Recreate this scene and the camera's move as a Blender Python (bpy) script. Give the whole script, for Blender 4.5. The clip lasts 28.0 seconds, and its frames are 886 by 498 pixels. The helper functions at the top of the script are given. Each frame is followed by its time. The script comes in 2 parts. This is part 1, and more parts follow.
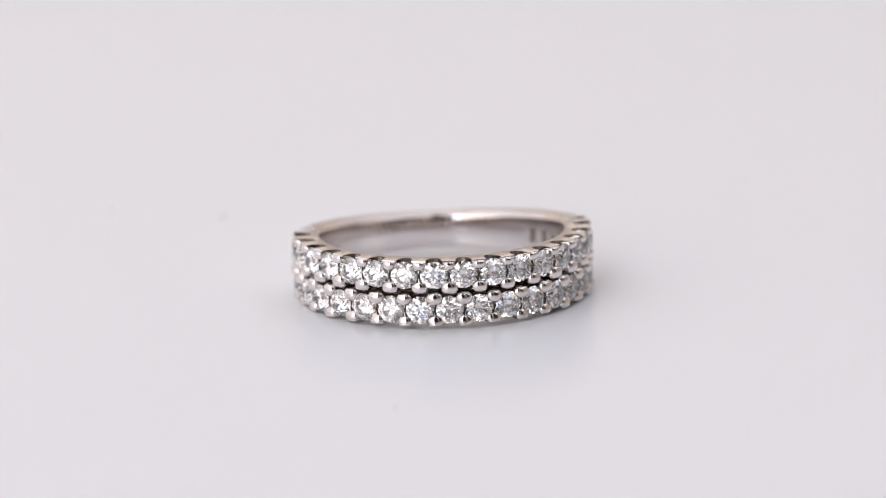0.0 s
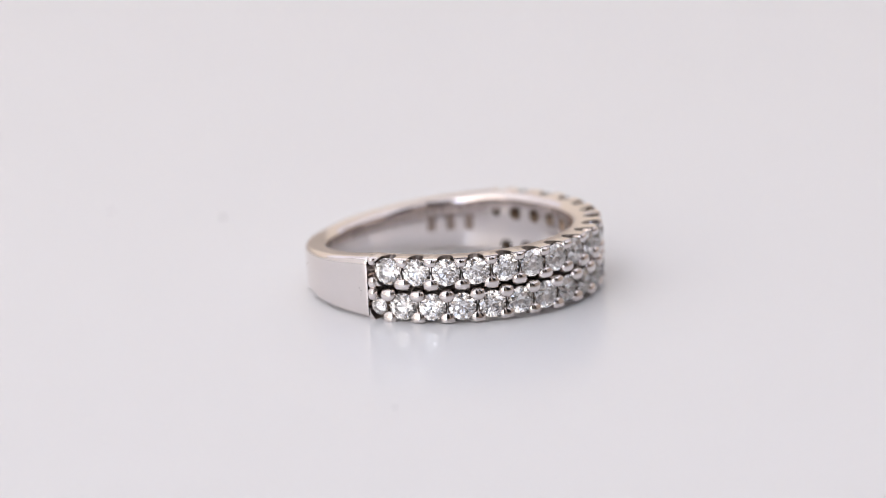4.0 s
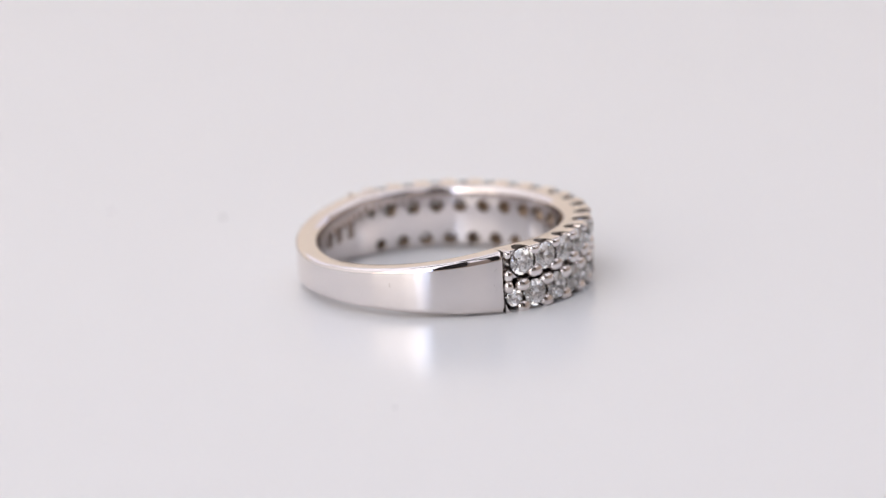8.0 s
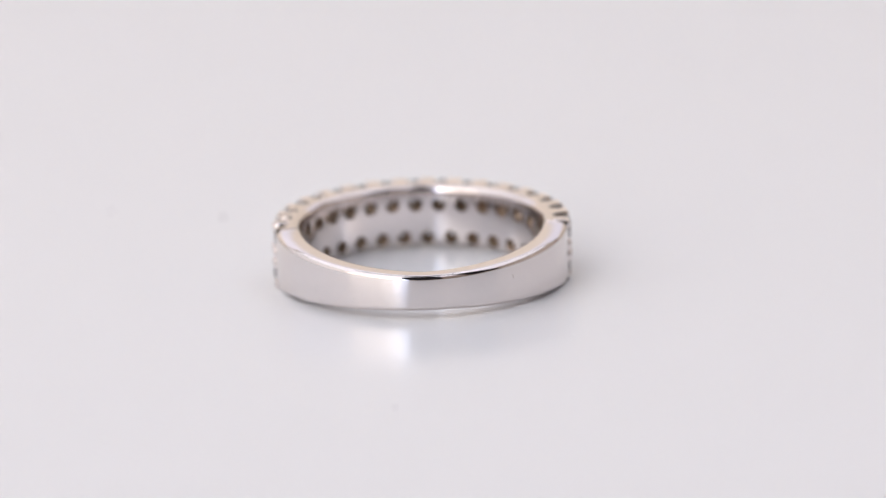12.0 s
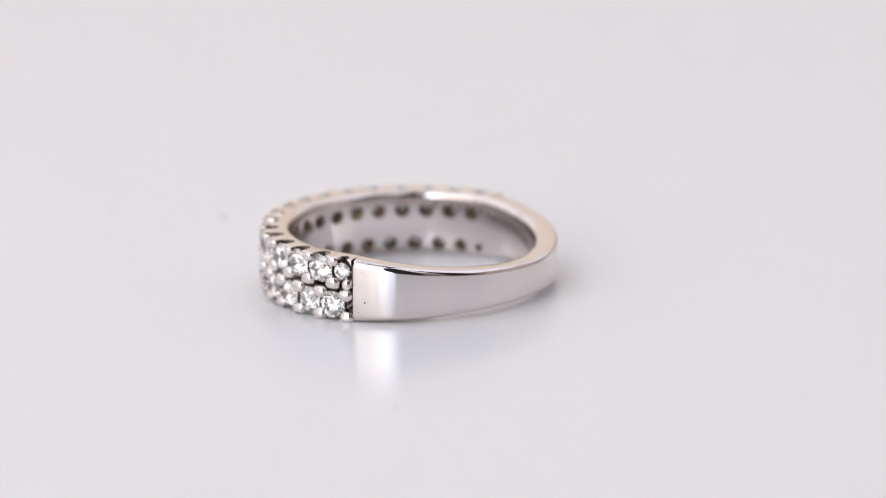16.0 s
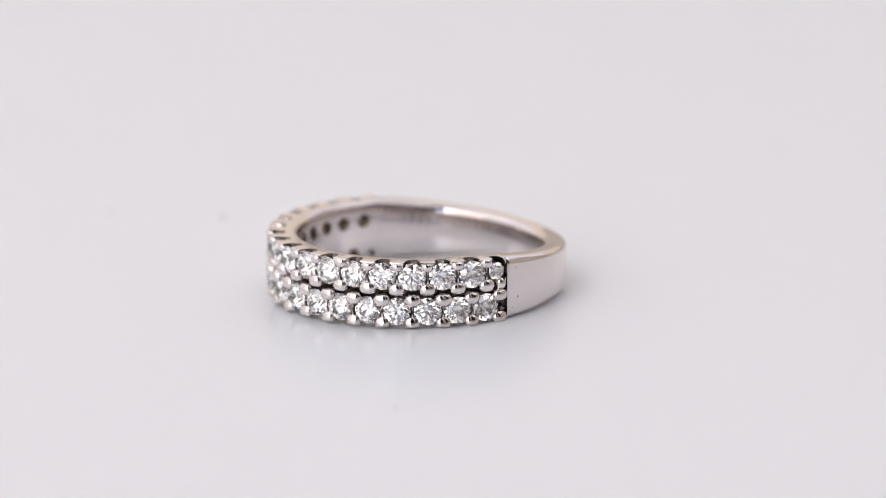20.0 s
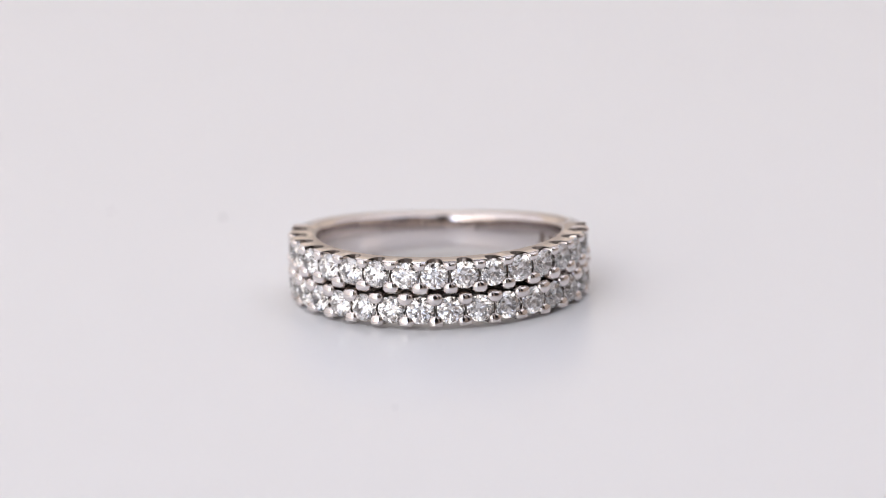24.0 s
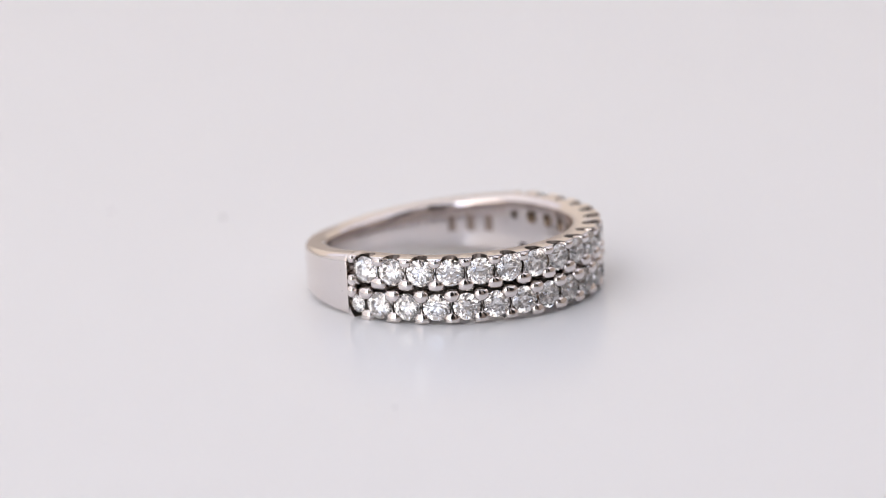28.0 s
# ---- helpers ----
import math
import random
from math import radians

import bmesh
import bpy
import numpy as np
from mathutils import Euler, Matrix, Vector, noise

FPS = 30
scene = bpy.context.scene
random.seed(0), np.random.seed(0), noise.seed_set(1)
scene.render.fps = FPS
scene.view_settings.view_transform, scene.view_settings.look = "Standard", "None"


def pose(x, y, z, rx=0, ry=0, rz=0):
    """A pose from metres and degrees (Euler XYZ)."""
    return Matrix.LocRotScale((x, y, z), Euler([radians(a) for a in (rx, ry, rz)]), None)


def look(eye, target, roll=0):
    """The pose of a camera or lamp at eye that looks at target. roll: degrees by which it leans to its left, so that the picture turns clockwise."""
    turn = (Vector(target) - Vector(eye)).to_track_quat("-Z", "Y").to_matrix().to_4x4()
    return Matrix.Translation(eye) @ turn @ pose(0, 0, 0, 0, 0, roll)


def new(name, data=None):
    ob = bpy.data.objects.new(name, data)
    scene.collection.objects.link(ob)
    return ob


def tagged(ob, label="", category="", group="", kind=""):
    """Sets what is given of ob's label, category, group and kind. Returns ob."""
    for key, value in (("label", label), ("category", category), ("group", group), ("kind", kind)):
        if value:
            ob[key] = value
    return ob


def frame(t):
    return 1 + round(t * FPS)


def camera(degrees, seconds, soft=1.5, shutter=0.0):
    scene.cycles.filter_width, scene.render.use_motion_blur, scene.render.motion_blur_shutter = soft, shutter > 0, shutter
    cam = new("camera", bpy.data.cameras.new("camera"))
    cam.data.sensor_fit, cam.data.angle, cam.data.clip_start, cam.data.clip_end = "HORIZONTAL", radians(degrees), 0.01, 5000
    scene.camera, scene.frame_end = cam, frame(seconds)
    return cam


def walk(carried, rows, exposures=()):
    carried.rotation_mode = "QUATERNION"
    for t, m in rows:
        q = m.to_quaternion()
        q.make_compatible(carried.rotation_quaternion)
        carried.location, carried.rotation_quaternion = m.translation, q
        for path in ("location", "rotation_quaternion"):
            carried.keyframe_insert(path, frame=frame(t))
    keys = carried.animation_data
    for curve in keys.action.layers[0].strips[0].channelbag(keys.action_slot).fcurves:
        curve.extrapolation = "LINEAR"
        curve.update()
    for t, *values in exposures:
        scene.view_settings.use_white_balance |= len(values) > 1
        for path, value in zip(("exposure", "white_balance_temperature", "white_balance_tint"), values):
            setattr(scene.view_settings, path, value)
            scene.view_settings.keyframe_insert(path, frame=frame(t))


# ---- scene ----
cam = camera(10.0, 28.0, soft=1.0)
EYE = (0.0, -0.34084, 0.09318)
PITCH, YAW = 0.26010, 0.00222
AIM = (EYE[0] + 0.34 * YAW * math.cos(PITCH), EYE[1] + 0.34 * math.cos(PITCH), EYE[2] - 0.34 * math.sin(PITCH))
VIEW = look(EYE, AIM, roll=-1.568)
walk(cam, [(0.0, VIEW), (28.0, VIEW)], exposures=[(0.0, 0.11), (4.0, 0.11), (8.0, 0.11), (12.0, 0.13), (16.0, 0.13), (20.0, 0.12), (28.0, 0.11)])
# macro lens with a shallow depth of field, focused on the near side of the ring
cam.data.dof.use_dof = True
cam.data.dof.focus_distance = 0.3425
cam.data.dof.aperture_fstop = 20.0

# ---- world and light ----
scene.cycles.max_bounces, scene.cycles.glossy_bounces, scene.cycles.transmission_bounces = 24, 16, 24
world = bpy.data.worlds.new("world")
scene.world = world
world.use_nodes = True
world.node_tree.nodes["Background"].inputs[0].default_value = (0.75, 0.8, 0.9, 1)
world.node_tree.nodes["Background"].inputs[1].default_value = 0.3


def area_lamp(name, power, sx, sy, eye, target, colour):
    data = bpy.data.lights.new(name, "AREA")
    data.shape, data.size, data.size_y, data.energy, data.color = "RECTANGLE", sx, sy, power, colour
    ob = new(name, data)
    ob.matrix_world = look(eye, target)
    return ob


# inferred window behind the camera: unseen lamp strips, graded to shape the band's highlight
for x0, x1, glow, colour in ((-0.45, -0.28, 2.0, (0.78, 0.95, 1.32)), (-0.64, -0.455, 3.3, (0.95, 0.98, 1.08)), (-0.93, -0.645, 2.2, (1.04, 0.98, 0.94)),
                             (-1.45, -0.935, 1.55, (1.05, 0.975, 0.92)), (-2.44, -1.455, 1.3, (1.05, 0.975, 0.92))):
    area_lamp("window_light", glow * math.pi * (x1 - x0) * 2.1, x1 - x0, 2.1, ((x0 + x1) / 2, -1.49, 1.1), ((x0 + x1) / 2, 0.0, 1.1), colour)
# unseen fill lamps added above, behind and beside, tinted to suit the reflections
area_lamp("ceiling_fill", 32.0, 4.8, 3.2, (0.0, 0.1, 2.25), (0.0, 0.1, 0.0), (0.955, 0.985, 1.13))
# three stacked bands, warm low and blue high, grade the sheet's reflected tone
area_lamp("back_fill", 0.35, 4.8, 0.93, (0.0, 1.79, -0.145), (0.0, 0.0, -0.145), (1.1, 0.86, 0.5))
area_lamp("back_fill", 2.8, 4.8, 0.725, (0.0, 1.79, 0.6875), (0.0, 0.0, 0.6875), (1.08, 0.95, 0.76))
area_lamp("back_fill", 6.0, 4.8, 0.98, (0.0, 1.79, 1.545), (0.0, 0.0, 1.545), (0.82, 0.93, 1.3))
area_lamp("side_fill", 6.0, 3.0, 2.6, (-2.49, 0.1, 0.75), (0.0, 0.1, 0.75), (1.0, 0.985, 1.03))
area_lamp("side_fill", 3.4, 3.0, 2.6, (2.49, 0.1, 0.75), (0.0, 0.1, 0.75), (1.04, 0.95, 0.86))


# ---- materials ----
def material(name, base, rough, metal=0.0, ior=1.5, scale=0.0, vary=0.0, bump=0.0, rough_vary=0.0):
    m = bpy.data.materials.new(name)
    m.use_nodes = True
    nodes, links = m.node_tree.nodes, m.node_tree.links
    b = nodes["Principled BSDF"]
    b.inputs["Base Color"].default_value = (*base, 1)
    b.inputs["Roughness"].default_value = rough
    b.inputs["Metallic"].default_value = metal
    b.inputs["IOR"].default_value = ior
    if scale:
        co = nodes.new("ShaderNodeTexCoord")
        fine, broad = nodes.new("ShaderNodeTexNoise"), nodes.new("ShaderNodeTexNoise")
        fine.inputs["Scale"].default_value, broad.inputs["Scale"].default_value = scale, scale / 14
        fine.inputs["Detail"].default_value = 5
        both = nodes.new("ShaderNodeMath")
        both.operation = "ADD"
        half = nodes.new("ShaderNodeMath")
        half.operation, half.inputs[1].default_value = "MULTIPLY", 0.5
        for n in (fine, broad):
            links.new(co.outputs["Object"], n.inputs["Vector"])
        links.new(fine.outputs["Fac"], both.inputs[0])
        links.new(broad.outputs["Fac"], both.inputs[1])
        links.new(both.outputs[0], half.inputs[0])
        ramp = nodes.new("ShaderNodeValToRGB")
        ramp.color_ramp.elements[0].position, ramp.color_ramp.elements[1].position = 0.3, 0.7
        ramp.color_ramp.elements[0].color = (*[c * (1 - vary) for c in base], 1)
        ramp.color_ramp.elements[1].color = (*[min(1, c * (1 + vary)) for c in base], 1)
        links.new(half.outputs[0], ramp.inputs[0])
        links.new(ramp.outputs[0], b.inputs["Base Color"])
        if rough_vary:
            mr = nodes.new("ShaderNodeMapRange")
            mr.inputs[1].default_value, mr.inputs[2].default_value = 0.3, 0.7
            mr.inputs[3].default_value, mr.inputs[4].default_value = max(0, rough - rough_vary), rough + rough_vary
            links.new(half.outputs[0], mr.inputs[0])
            links.new(mr.outputs[0], b.inputs["Roughness"])
        if bump:
            bp = nodes.new("ShaderNodeBump")
            bp.inputs["Strength"].default_value = bump
            bp.inputs["Distance"].default_value = 0.00002
            links.new(fine.outputs["Fac"], bp.inputs["Height"])
            links.new(bp.outputs[0], b.inputs["Normal"])
    return m


GOLD = material("polished_white_gold", (0.77, 0.72, 0.70), 0.055, 1.0, scale=1500, vary=0.02, bump=0.03, rough_vary=0.025)
# recess darkness is put into this colour; bores and groove would mirror brighter
CAST_SHADED = material("shaded_cast_gold", (0.21, 0.18, 0.16), 0.34, 1.0, scale=4000, vary=0.15, bump=0.3, rough_vary=0.1)
# scallop shade is put into the colour, darker than the polished rim
FILED_SHADED = material("shaded_filed_gold", (0.33, 0.29, 0.265), 0.36, 1.0, scale=5000, vary=0.2, bump=0.35, rough_vary=0.1)
# brown dimness inside the holes and end pockets is put into this colour
HOLE = material("shaded_brown_metal", (0.24, 0.18, 0.135), 0.42, 1.0, scale=700, vary=0.8)
PITTED = material("dark_pit", (0.10, 0.085, 0.08), 0.6, 0.6, scale=9000, vary=0.2)
STAMP = material("stamped_metal", (0.34, 0.28, 0.245), 0.4, 1.0, scale=9000, vary=0.2)
ACRYLIC = material("white_acrylic", (0.85, 0.868, 0.893), 0.2, 0.0, 1.42, scale=40, vary=0.003, rough_vary=0.003)
PAINT = material("white_wall_paint", (0.80, 0.79, 0.775), 0.8, scale=12, vary=0.03)
TAN = material("tan_wall_paint", (0.46, 0.385, 0.33), 0.8, scale=12, vary=0.04)
WARM = material("warm_wall_paint", (0.78, 0.71, 0.64), 0.8, scale=12, vary=0.03)
DARK = material("dark_shell", (0.03, 0.028, 0.03), 0.9, scale=80, vary=0.2)
WOOD = material("grey_floor", (0.30, 0.27, 0.25), 0.6, scale=20, vary=0.15)
DUST = material("grey_dust", (0.12, 0.11, 0.11), 0.9, scale=9000, vary=0.2)

DIAMOND = bpy.data.materials.new("clear_diamond")
DIAMOND.use_nodes = True
_b = DIAMOND.node_tree.nodes["Principled BSDF"]
_b.inputs["Base Color"].default_value = (0.985, 0.98, 0.97, 1)
_b.inputs["Roughness"].default_value = 0.04
_b.inputs["IOR"].default_value = 2.42
_b.inputs["Transmission Weight"].default_value = 1.0


# ---- mesh helpers; shapes are written in millimetres ----
MM = 0.001
SIZE, OVAL = 1.045, 1.01               # the ring is a little longer from front to back


def mesh_of(name, bm, mat, smooth=None):
    bmesh.ops.recalc_face_normals(bm, faces=bm.faces)
    me = bpy.data.meshes.new(name)
    bm.to_mesh(me)
    bm.free()
    me.transform(Matrix.Scale(MM, 4))
    me.materials.append(mat)
    if smooth is not None:
        for p in me.polygons:
            p.use_smooth = True
        me.set_sharp_from_angle(angle=radians(smooth))
    return me


def part(name, bm, mat, parent, label="", smooth=None):
    me = bm if isinstance(bm, bpy.types.Mesh) else mesh_of(name, bm, mat, smooth)
    ob = new(name, me)
    ob.parent = parent
    if label:
        tagged(ob, label=label)
    return ob


def box(sx, sy, sz, x, y, z, bevel=0.0):
    bm = bmesh.new()
    bmesh.ops.create_cube(bm, size=1, matrix=Matrix.Translation((x, y, z)) @ Matrix.Diagonal((sx, sy, sz, 1)))
    if bevel:
        bmesh.ops.bevel(bm, geom=bm.edges[:], offset=bevel, segments=2, affect="EDGES")
    return bm


def loft(rings, closed=False, caps=True):
    """Quads between rings of equally many points."""
    bm = bmesh.new()
    vs = [[bm.verts.new(p) for p in r] for r in rings]
    n = len(vs[0])
    for i in range(len(vs) - (0 if closed else 1)):
        a, b = vs[i], vs[(i + 1) % len(vs)]
        for j in range(n):
            bm.faces.new((a[j], a[(j + 1) % n], b[(j + 1) % n], b[j]))
    if caps and not closed:
        bm.faces.new(vs[0])
        bm.faces.new(vs[-1])
    return bm


def round_rect(r0, r1, z0, z1, ri, ro, n=5, bulge=0.0):
    """A cross-section in (radius, z) with rounded inner and outer corners; bulge: how far the inside swells towards the finger."""
    out = []
    for cr, cz, rad, a0 in ((r1 - ro, z1 - ro, ro, 0), (r0 + ri, z1 - ri, ri, 90), (r0 + ri, z0 + ri, ri, 180), (r1 - ro, z0 + ro, ro, 270)):
        for k in range(n + 1):
            a = radians(a0 + 90 * k / n)
            out.append((cr + rad * math.cos(a), cz + rad * math.sin(a)))
        if a0 == 90 and bulge:
            lo, hi = z0 + ri, z1 - ri
            out += [(r0 - bulge * (1 - (2 * k / 8 - 1) ** 2), hi + (lo - hi) * k / 8) for k in range(1, 8)]
    return out


def around(profile, deg):
    a = radians(deg)
    return [(SIZE * r * math.cos(a), SIZE * OVAL * r * math.sin(a), z) for r, z in profile]


def radial(deg, z, r=0.0):
    """The pose of a piece that points outwards (its z) at an angle of the ring, with its y along the ring's axis."""
    a = radians(deg)
    out, up = Vector((math.cos(a), math.sin(a), 0)), Vector((0, 0, 1))
    side = up.cross(out)
    m = Matrix((side, up, out)).transposed().to_4x4()
    grow = 9.75 if r == 0 else r
    m.translation = Vector((out.x * (SIZE * grow - grow + r), out.y * (SIZE * OVAL * grow - grow + r), z))
    return m


# ---- setting: the room round the table ----
def slab(name, sx, sy, sz, x, y, z, mat, label, category, bevel=0.0):
    ob = new(name, mesh_of(name, box(sx * 1000, sy * 1000, sz * 1000, 0, 0, 0, bevel * 1000), mat))
    ob.location = (x, y, z)
    return tagged(ob, label=label, category=category, kind="structure")


slab("table_surface", 1.4, 1.2, 0.012, 0.0, 0.15, -0.00606, ACRYLIC, "glossy white acrylic sheet under the ring", "table surface", 0.001)
slab("table_base", 1.3, 1.1, 0.7476, 0.0, 0.15, -0.3862, WOOD, "plain grey table body under the acrylic sheet", "table", 0.004)
slab("floor", 5.2, 3.6, 0.05, 0.0, 0.1, -0.785, WOOD, "plain grey studio floor", "floor")
# unseen plain walls close the place; tan and cream tints suit the ring's reflections
slab("ceiling", 5.2, 3.6, 0.05, 0.0, 0.1, 2.285, PAINT, "plain white ceiling, out of view", "ceiling")
slab("wall_back", 5.2, 0.1, 3.0, 0.0, 1.85, 0.75, WARM, "plain cream wall out of view, tinted to warm the ring's reflections", "wall")
slab("wall_left", 0.1, 3.4, 3.0, -2.55, 0.1, 0.75, PAINT, "plain white wall, out of view", "wall")
slab("wall_right", 0.1, 3.4, 3.0, 2.55, 0.1, 0.75, TAN, "plain tan wall out of view, toned to darken the ring's reflections", "wall")
slab("wall_front", 5.2, 0.1, 3.0, 0.0, -1.65, 0.75, TAN, "plain tan wall out of view, toned to darken the ring's reflections", "wall")


def drape(name, az0, az1, el0, el1, skew=0.0, dist=1.42):
    """Unseen curved dark shell added over the camera, between two bearings and heights (degrees)."""
    rings = []
    for i in range(13):
        loop = []
        for d, order in ((dist, range(9)), (dist + 0.012, range(8, -1, -1))):
            for k in order:
                el = radians(el0 + (el1 - el0) * k / 8)
                left = az0 - skew * min(1, k / 2)
                az = radians(left + (az1 - left) * i / 12)
                loop.append((1000 * d * math.cos(el) * math.sin(az), -1000 * d * math.cos(el) * math.cos(az), 1000 * d * math.sin(el)))
        rings.append(loop)
    ob = new(name, mesh_of(name, loft(rings), DARK, 30))
    return tagged(ob, label="unseen plain dark shell added to darken the metal's reflections", category="drape", kind="structure")


# stand-ins for inferred dark things, so the metal mirrors two dark bands
drape("dark_shell_middle", -10.5, 14, 9, 112, 6)
drape("dark_shell_side", 32, 58, 9, 112)

# ---- the ring ----
STONES = 16
PITCH_DEG = 11.60
UP0, LOW0 = 184.1, 189.85          # first full stone of the upper and the lower row
SMALL_UP, SMALL_LOW = 368.3, 180.1
SEAM_A, SEAM_C = 175.2, 372.9
Z_UP, Z_LOW, Z_MID = 3.42, 1.02, 2.145
BEADS = ((2.58, 4.065), (1.77, 0.285))     # heights of the inner and outer claws, upper and lower row
R_IN, R_GIRDLE = 8.10, 9.66
BULGE, BORED_BULGE = 0.07, 0.05    # the inside is rounded for comfort
STONE_R, SMALL_R = 0.95, 0.6

ring = tagged(new("diamond_ring"), label="white gold ring with two rows of round diamonds", category="ring")


def inner(deg):
    """The inner radius, a little wider at the back than under the stones."""
    return R_IN + 0.2 * math.sin(radians(deg))


def band_radius(deg):
    """The outer radius of the plain band."""
    a0, a1 = SEAM_C - 360, SEAM_A
    s = abs(deg - (a0 + a1) / 2) / ((a1 - a0) / 2)
    return 9.75 + 0.10 * s ** 2


def shank():
    rings = []
    a0, a1 = SEAM_C - 360, SEAM_A
    mid = (a0 + a1) / 2
    for k in [0, 0.4] + list(range(1, 120)) + [119.6, 120]:
        a = a0 + (a1 - a0) * k / 120
        s = abs(a - mid) / ((a1 - a0) / 2)
        half = 1.24 + 0.945 * s ** 1.5
        zc = Z_MID - 0.16 * (1 - s)
        r1 = band_radius(a)
        if k in (0, 120):
            r1 -= 0.055
        rings.append(around(round_rect(inner(a), r1, zc - half, zc + half, 0.4, 0.33 + 0.2 * s ** 2, 7, BULGE), a))
    return loft(rings)


def gallery():
    """The sector that carries the stones, bored through for each of them."""
    a0, a1, n = SEAM_A, SEAM_C, 140
    crest = lambda a: 4.35 + 0.09 * min(1, (a - a0) / 15, (a1 - a) / 15)

    def section(a):
        """The rim falls a little towards the inside, and runs level into the band at the seams."""
        fall = 0.09 * min(1, (a - a0) / 22, (a1 - a) / 22)
        return [(r, z - fall * max(0, (9.3 - r) / (9.3 - inner(a))) if z > 3.0 else z) for r, z in round_rect(inner(a), 9.80, -0.04, crest(a), 0.4, 0.06, 7, BORED_BULGE)]

    body = loft([around(section(a), a) for a in (a0 + (a1 - a0) * k / n for k in range(n + 1))])
    bmesh.ops.recalc_face_normals(body, faces=body.faces)
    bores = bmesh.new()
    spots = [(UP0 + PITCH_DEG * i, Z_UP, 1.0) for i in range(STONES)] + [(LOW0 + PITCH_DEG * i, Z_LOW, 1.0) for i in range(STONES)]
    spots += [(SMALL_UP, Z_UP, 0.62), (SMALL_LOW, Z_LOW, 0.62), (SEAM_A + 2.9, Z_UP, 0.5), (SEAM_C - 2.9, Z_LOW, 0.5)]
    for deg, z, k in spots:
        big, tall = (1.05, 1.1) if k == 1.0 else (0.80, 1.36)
        # neck nearly closed and walls coloured dark so the holes look dark
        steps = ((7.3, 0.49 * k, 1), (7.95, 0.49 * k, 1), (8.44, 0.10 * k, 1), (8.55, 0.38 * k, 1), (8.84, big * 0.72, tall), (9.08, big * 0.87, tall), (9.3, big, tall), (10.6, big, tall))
        # end pockets take the dark hole metal to stand in for their shade
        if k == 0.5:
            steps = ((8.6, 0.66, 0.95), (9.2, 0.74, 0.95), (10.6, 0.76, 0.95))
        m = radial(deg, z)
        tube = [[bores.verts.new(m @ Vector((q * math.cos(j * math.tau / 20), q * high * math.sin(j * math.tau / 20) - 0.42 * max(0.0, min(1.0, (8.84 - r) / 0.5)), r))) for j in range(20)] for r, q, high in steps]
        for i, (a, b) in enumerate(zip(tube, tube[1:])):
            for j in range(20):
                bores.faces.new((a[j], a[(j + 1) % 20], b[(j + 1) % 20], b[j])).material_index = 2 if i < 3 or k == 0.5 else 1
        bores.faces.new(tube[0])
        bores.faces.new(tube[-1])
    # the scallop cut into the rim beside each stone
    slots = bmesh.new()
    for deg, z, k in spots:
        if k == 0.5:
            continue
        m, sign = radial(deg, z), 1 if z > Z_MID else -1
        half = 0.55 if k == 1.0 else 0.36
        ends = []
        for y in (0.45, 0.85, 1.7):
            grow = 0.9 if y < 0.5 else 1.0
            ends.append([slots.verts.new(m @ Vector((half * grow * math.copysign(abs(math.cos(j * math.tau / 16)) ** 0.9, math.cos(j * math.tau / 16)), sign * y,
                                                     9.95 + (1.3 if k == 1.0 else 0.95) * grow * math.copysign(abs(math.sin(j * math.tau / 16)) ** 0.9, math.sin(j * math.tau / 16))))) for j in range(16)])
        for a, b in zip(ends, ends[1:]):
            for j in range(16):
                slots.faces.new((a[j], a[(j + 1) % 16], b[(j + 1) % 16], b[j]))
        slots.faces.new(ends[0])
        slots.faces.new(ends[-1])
    # scallop faces take the darker metal to deepen their shade
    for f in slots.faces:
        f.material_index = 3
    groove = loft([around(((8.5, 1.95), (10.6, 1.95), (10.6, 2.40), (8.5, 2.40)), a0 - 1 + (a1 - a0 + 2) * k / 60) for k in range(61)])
    cracks = [loft([around(((9.1, -1), (10.6, -1), (10.6, 5), (9.1, 5)), c + d) for d in (-0.6, 0.6)]) for c in (a0, a1)]
    obs = []
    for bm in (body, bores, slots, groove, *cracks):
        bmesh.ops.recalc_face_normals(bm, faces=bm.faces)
        # groove and cracks get the darkened metal in place of deep shade
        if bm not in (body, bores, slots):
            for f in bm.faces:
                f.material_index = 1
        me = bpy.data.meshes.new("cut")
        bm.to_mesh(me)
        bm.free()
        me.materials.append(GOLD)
        me.materials.append(CAST_SHADED)
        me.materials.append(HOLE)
        me.materials.append(FILED_SHADED)
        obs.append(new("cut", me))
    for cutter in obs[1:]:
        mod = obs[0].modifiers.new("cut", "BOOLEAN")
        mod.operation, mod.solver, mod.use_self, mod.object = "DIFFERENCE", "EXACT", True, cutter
    dg = bpy.context.evaluated_depsgraph_get()
    me = bpy.data.meshes.new_from_object(obs[0].evaluated_get(dg))
    me.name = "gallery"
    for ob in obs:
        bpy.data.objects.remove(ob)
    me.transform(Matrix.Scale(MM, 4))
    for p in me.polygons:
        p.use_smooth = True
    me.set_sharp_from_angle(angle=radians(30))
    return me


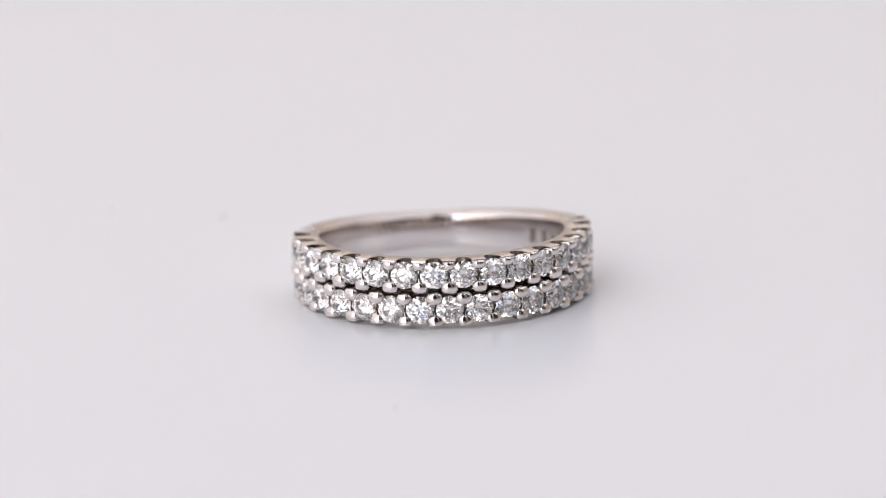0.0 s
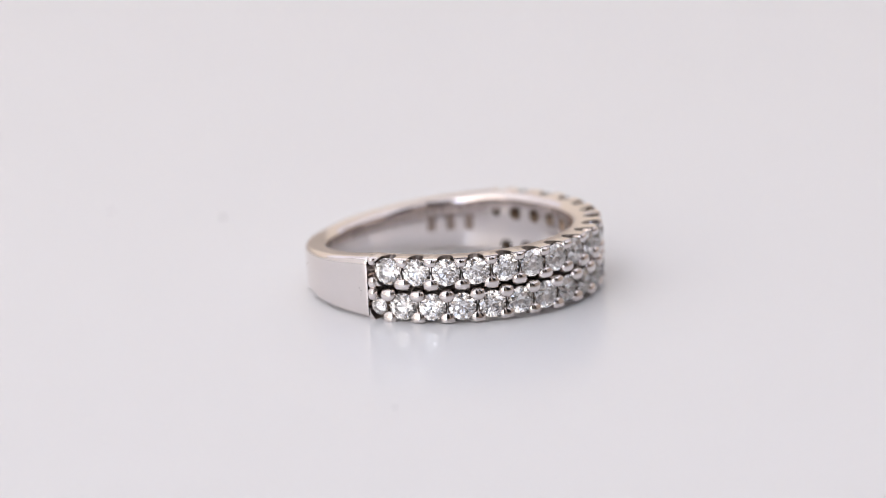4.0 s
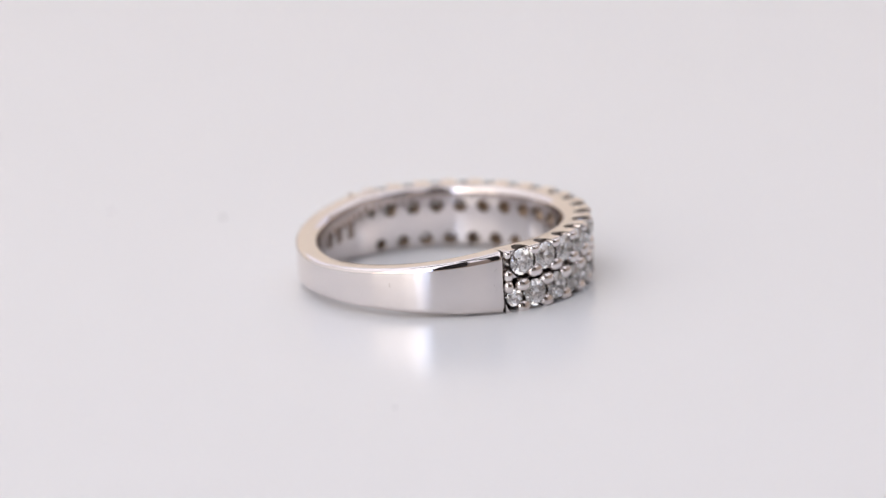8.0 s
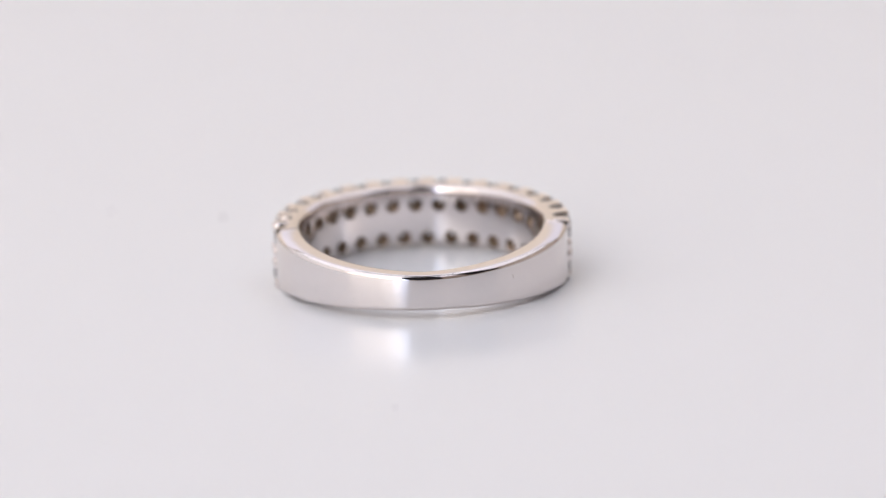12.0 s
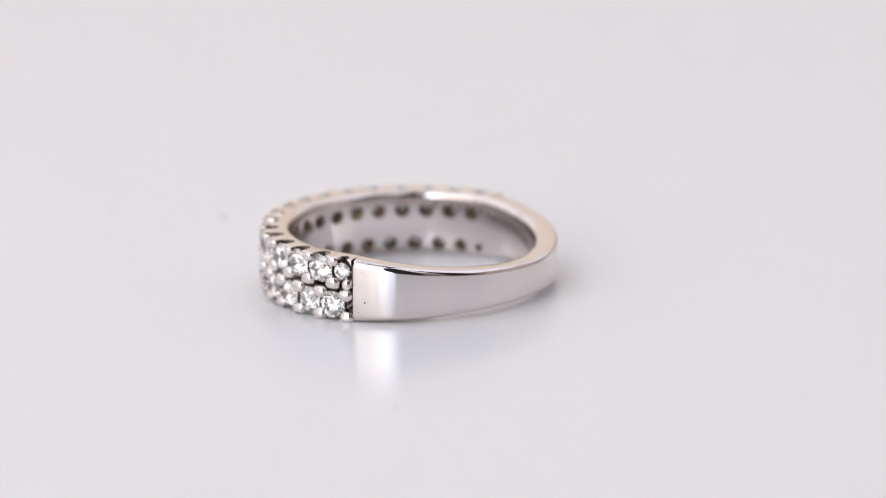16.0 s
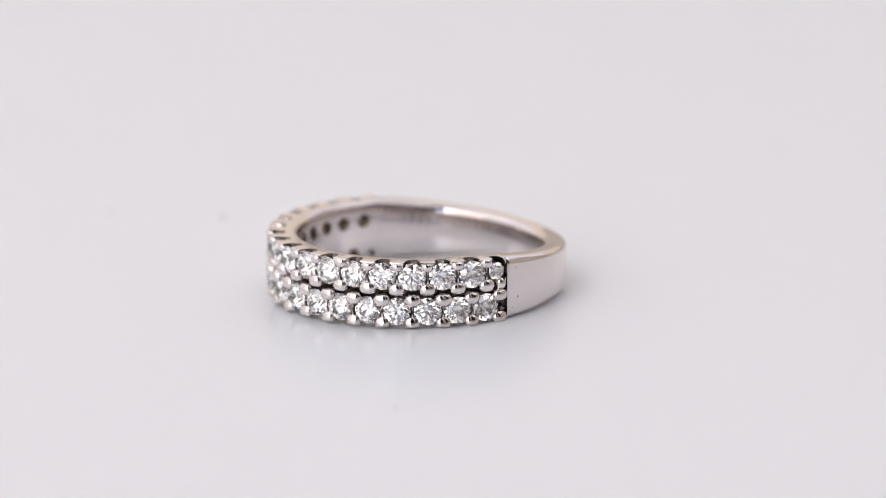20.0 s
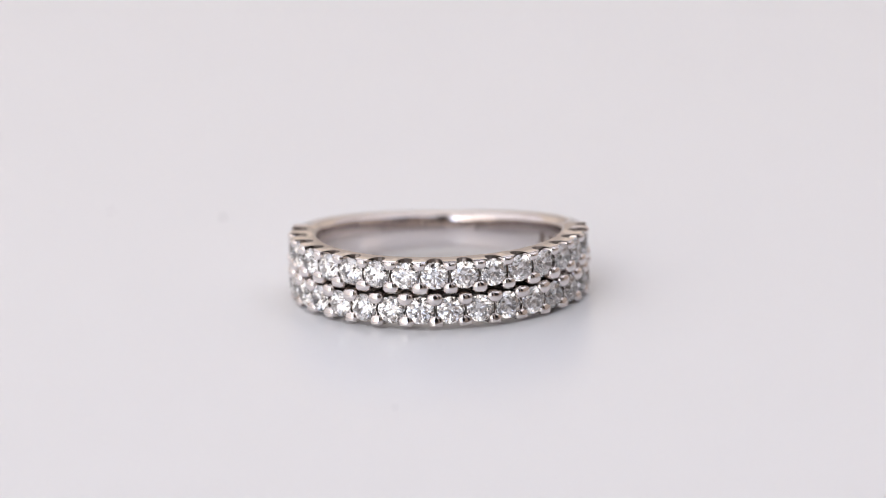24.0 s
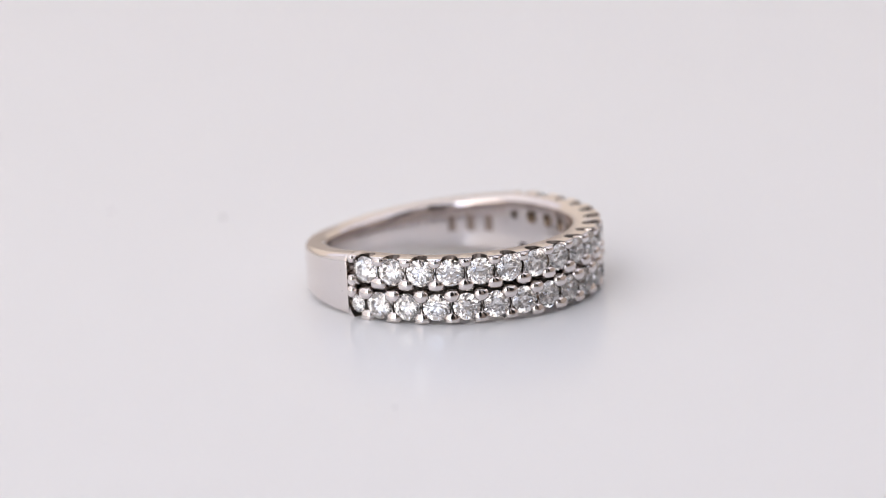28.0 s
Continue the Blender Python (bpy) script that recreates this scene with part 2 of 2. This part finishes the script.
def brilliant(rad):
    """A round brilliant cut: table, stars, kites, girdle and pavilion, girdle at z = 0."""
    bm = bmesh.new()
    ht, rt, rm, dp, rp, g = 0.30 * rad, 0.56 * rad, 0.79 * rad, 0.86 * rad, 0.25 * rad, 0.03 * rad
    at = lambda r, k, z: bm.verts.new((r * math.cos(k * math.pi / 8), r * math.sin(k * math.pi / 8), z))
    c = math.cos(math.pi / 8)
    table = [at(rt, 2 * k, ht + g) for k in range(8)]
    mid = [at(rm, 2 * k + 1, g + ht * (1 - (rm * c - rt) / (rad - rt))) for k in range(8)]
    top = [at(rad, k, g) for k in range(16)]
    low = [at(rad, k, -g) for k in range(16)]
    pav = [at(rp, 2 * k + 1, -g - dp * (1 - rp * c / rad)) for k in range(8)]
    culet = bm.verts.new((0, 0, -g - dp))
    bm.faces.new(table)
    for k in range(8):
        n = (k + 1) % 8
        bm.faces.new((table[k], table[n], mid[k]))
        bm.faces.new((table[k], mid[k - 1], top[2 * k], mid[k]))
        bm.faces.new((mid[k], top[2 * k], top[2 * k + 1]))
        bm.faces.new((mid[k], top[2 * k + 1], top[2 * n]))
        bm.faces.new((culet, pav[k - 1], low[2 * k], pav[k]))
        bm.faces.new((pav[k], low[2 * k], low[2 * k + 1]))
        bm.faces.new((pav[k], low[2 * k + 1], low[2 * n]))
    for k in range(16):
        bm.faces.new((top[k], top[(k + 1) % 16], low[(k + 1) % 16], low[k]))
    return bm


def prong(a, b, tip, flat, lean):
    """A claw that points outwards: flatter on the side away from its stones (-y), round towards them, with a domed head."""
    rings = []
    for r, k in ((8.80, 0.97), (9.3, 1.0), (tip - 0.44, 1.0), (tip - 0.33, 0.965), (tip - 0.23, 0.89), (tip - 0.14, 0.77), (tip - 0.07, 0.6), (tip - 0.025, 0.4), (tip, 0.1)):
        loop = []
        for j in range(20):
            t = j * math.tau / 20
            cx, cy = math.cos(t), math.sin(t)
            e = 0.9 if cy > 0 else flat
            loop.append((a * k * math.copysign(abs(cx) ** e, cx), b * k * math.copysign(abs(cy) ** e, cy) + b * (1 - k) * lean, r))
        rings.append(loop)
    return loft(rings)


part("shank", shank(), GOLD, ring, "polished tapering white gold band", smooth=40)
part("gallery", gallery(), GOLD, ring, "bored white gold setting with scalloped edges")

full_cut, small_cut = mesh_of("diamond", brilliant(STONE_R), DIAMOND), mesh_of("small_diamond", brilliant(SMALL_R), DIAMOND)
for deg, z, me in ([(UP0 + PITCH_DEG * i, Z_UP, full_cut) for i in range(STONES)] + [(LOW0 + PITCH_DEG * i, Z_LOW, full_cut) for i in range(STONES)]
                   + [(SMALL_UP, Z_UP + 0.05, small_cut), (SMALL_LOW, Z_LOW - 0.05, small_cut)]):
    m = radial(deg + random.uniform(-0.1, 0.1), z, R_GIRDLE if me is full_cut else R_GIRDLE + 0.05)
    m = m @ pose(0, 0, 0, random.uniform(-3, 3), random.uniform(-3, 3), random.uniform(0, 45))
    m.translation *= MM
    ob = part("diamond", me, DIAMOND, ring)
    ob.matrix_basis = m

inner_claw = mesh_of("inner_prong", prong(0.60, 0.47, 10.06, 0.72, 0.0), GOLD, 85)
outer_claw = mesh_of("outer_prong", prong(0.48, 0.36, 10.0, 0.6, -0.2), GOLD, 85)
base_claw = mesh_of("base_prong", prong(0.56, 0.41, 10.0, 0.45, -0.55), GOLD, 85)
for row, z in ((0, Z_UP), (1, Z_LOW)):
    first = UP0 if row == 0 else LOW0
    spots = [first + PITCH_DEG * (i - 0.5) for i in range(STONES + 1)]
    end = SEAM_A + 2.5 if row == 1 else SEAM_C - 2.5          # beside the small stone
    spots.append(end)
    sign = 1 if row == 0 else -1
    for deg in spots:
        squeeze = 1.0
        if not SEAM_A + 3.2 < deg < SEAM_C - 3.2:
            deg, squeeze = end if deg == end else SEAM_A + 2.6 if deg < 270 else SEAM_C - 2.6, 0.62
        for me, dz in ((inner_claw, sign * (BEADS[row][0] - z)), (outer_claw if row == 0 else base_claw, sign * (BEADS[row][1] - z))):
            if me is not inner_claw and deg == end:
                continue
            m = radial(deg + random.uniform(-0.25, 0.25), z + sign * dz + random.uniform(-0.02, 0.02))
            if dz * sign > 0:
                m = m @ Matrix.Rotation(math.pi, 4, "Z")
            m = m @ Matrix.Diagonal((squeeze * random.uniform(0.93, 1.06), random.uniform(0.95, 1.04), random.uniform(0.996, 1.003), 1))
            m.translation *= MM
            ob = part("prong", me, GOLD, ring)
            ob.matrix_basis = m

# tiny pits left by the casting, near the ends of the band
for deg, z, size in ((17.75, 1.45, 0.055), (15.25, 0.75, 0.03), (16.75, 3.5, 0.03), (172.6, 3.22, 0.022), (172.0, 3.1, 0.018), (171.8, 2.6, 0.016),
                     (171.5, 2.1, 0.03), (172.3, 1.93, 0.022), (172.5, 1.72, 0.025), (171.9, 1.6, 0.015), (65.5, 1.2, 0.02), (66.2, 1.45, 0.018)):
    bm = bmesh.new()
    bmesh.ops.create_icosphere(bm, subdivisions=1, radius=size)
    for v in bm.verts:
        v.co.y *= 1.5
        v.co.z *= 0.3
    ob = part("casting_pit", bm, PITTED, ring)
    m = radial(deg, z, band_radius(deg))
    m.translation *= MM
    ob.matrix_basis = m

ob = part("scratch", box(0.025, 0.3, 0.02, 0, 0, 0, 0.006), STAMP, ring)
m = radial(131.0, 2.45, band_radius(131.0))
m.translation *= MM
ob.matrix_basis = m @ pose(0, 0, 0, 0, 0, 6)

# three unreadable stamped marks inside the band
for deg, w in ((22.0, 0.62), (31.0, 0.62), (40.0, 0.62)):
    ob = part("stamp_mark", box(w, 1.1, 0.03, 0, 0, 0, 0.008), STAMP, ring, "dark stamped mark inside the band")
    m = radial(deg, 2.25, inner(deg) - BULGE - 0.004)
    m.translation *= MM
    ob.matrix_basis = m


# ---- specks of dust on the sheet ----
def speck(x, y, size):
    bm = bmesh.new()
    bmesh.ops.create_icosphere(bm, subdivisions=2, radius=size)
    for v in bm.verts:
        v.co *= 1 + 0.35 * noise.noise(v.co * 9 / size * 0.2 + Vector((x, y, 0)))
        v.co.z *= 0.5
    ob = new("dust_speck", mesh_of("dust_speck", bm, DUST, 60))
    ob.location = (x * MM, y * MM, size * 0.35 * MM)
    tagged(ob, label="tiny grey dust speck on the acrylic sheet", category="dust speck", group="dust on the sheet")


for x, y, size in ((-15.3, 19.94, 0.14), (-23.62, 22.61, 0.12), (-2.63, -29.98, 0.08)):
    speck(x, y, size)


# ---- the turning ring ----
TURN = 14.588                        # degrees a second
PIVOT = Vector((-0.045, 0.0, 0.0))
CENTRE = Vector((0.735, -1.372, 0.0))


def ring_pose(t):
    spin = Matrix.Rotation(radians(1.065 + TURN * t), 4, "Z")
    lean = Matrix.Rotation(-0.026, 4, "X") @ Matrix.Rotation(-0.003, 4, "Y")
    return Matrix.Translation((spin @ CENTRE + PIVOT) * MM) @ spin @ lean


def motions():
    walk(ring, [(0.5 * k, ring_pose(0.5 * k)) for k in range(57)])


motions()
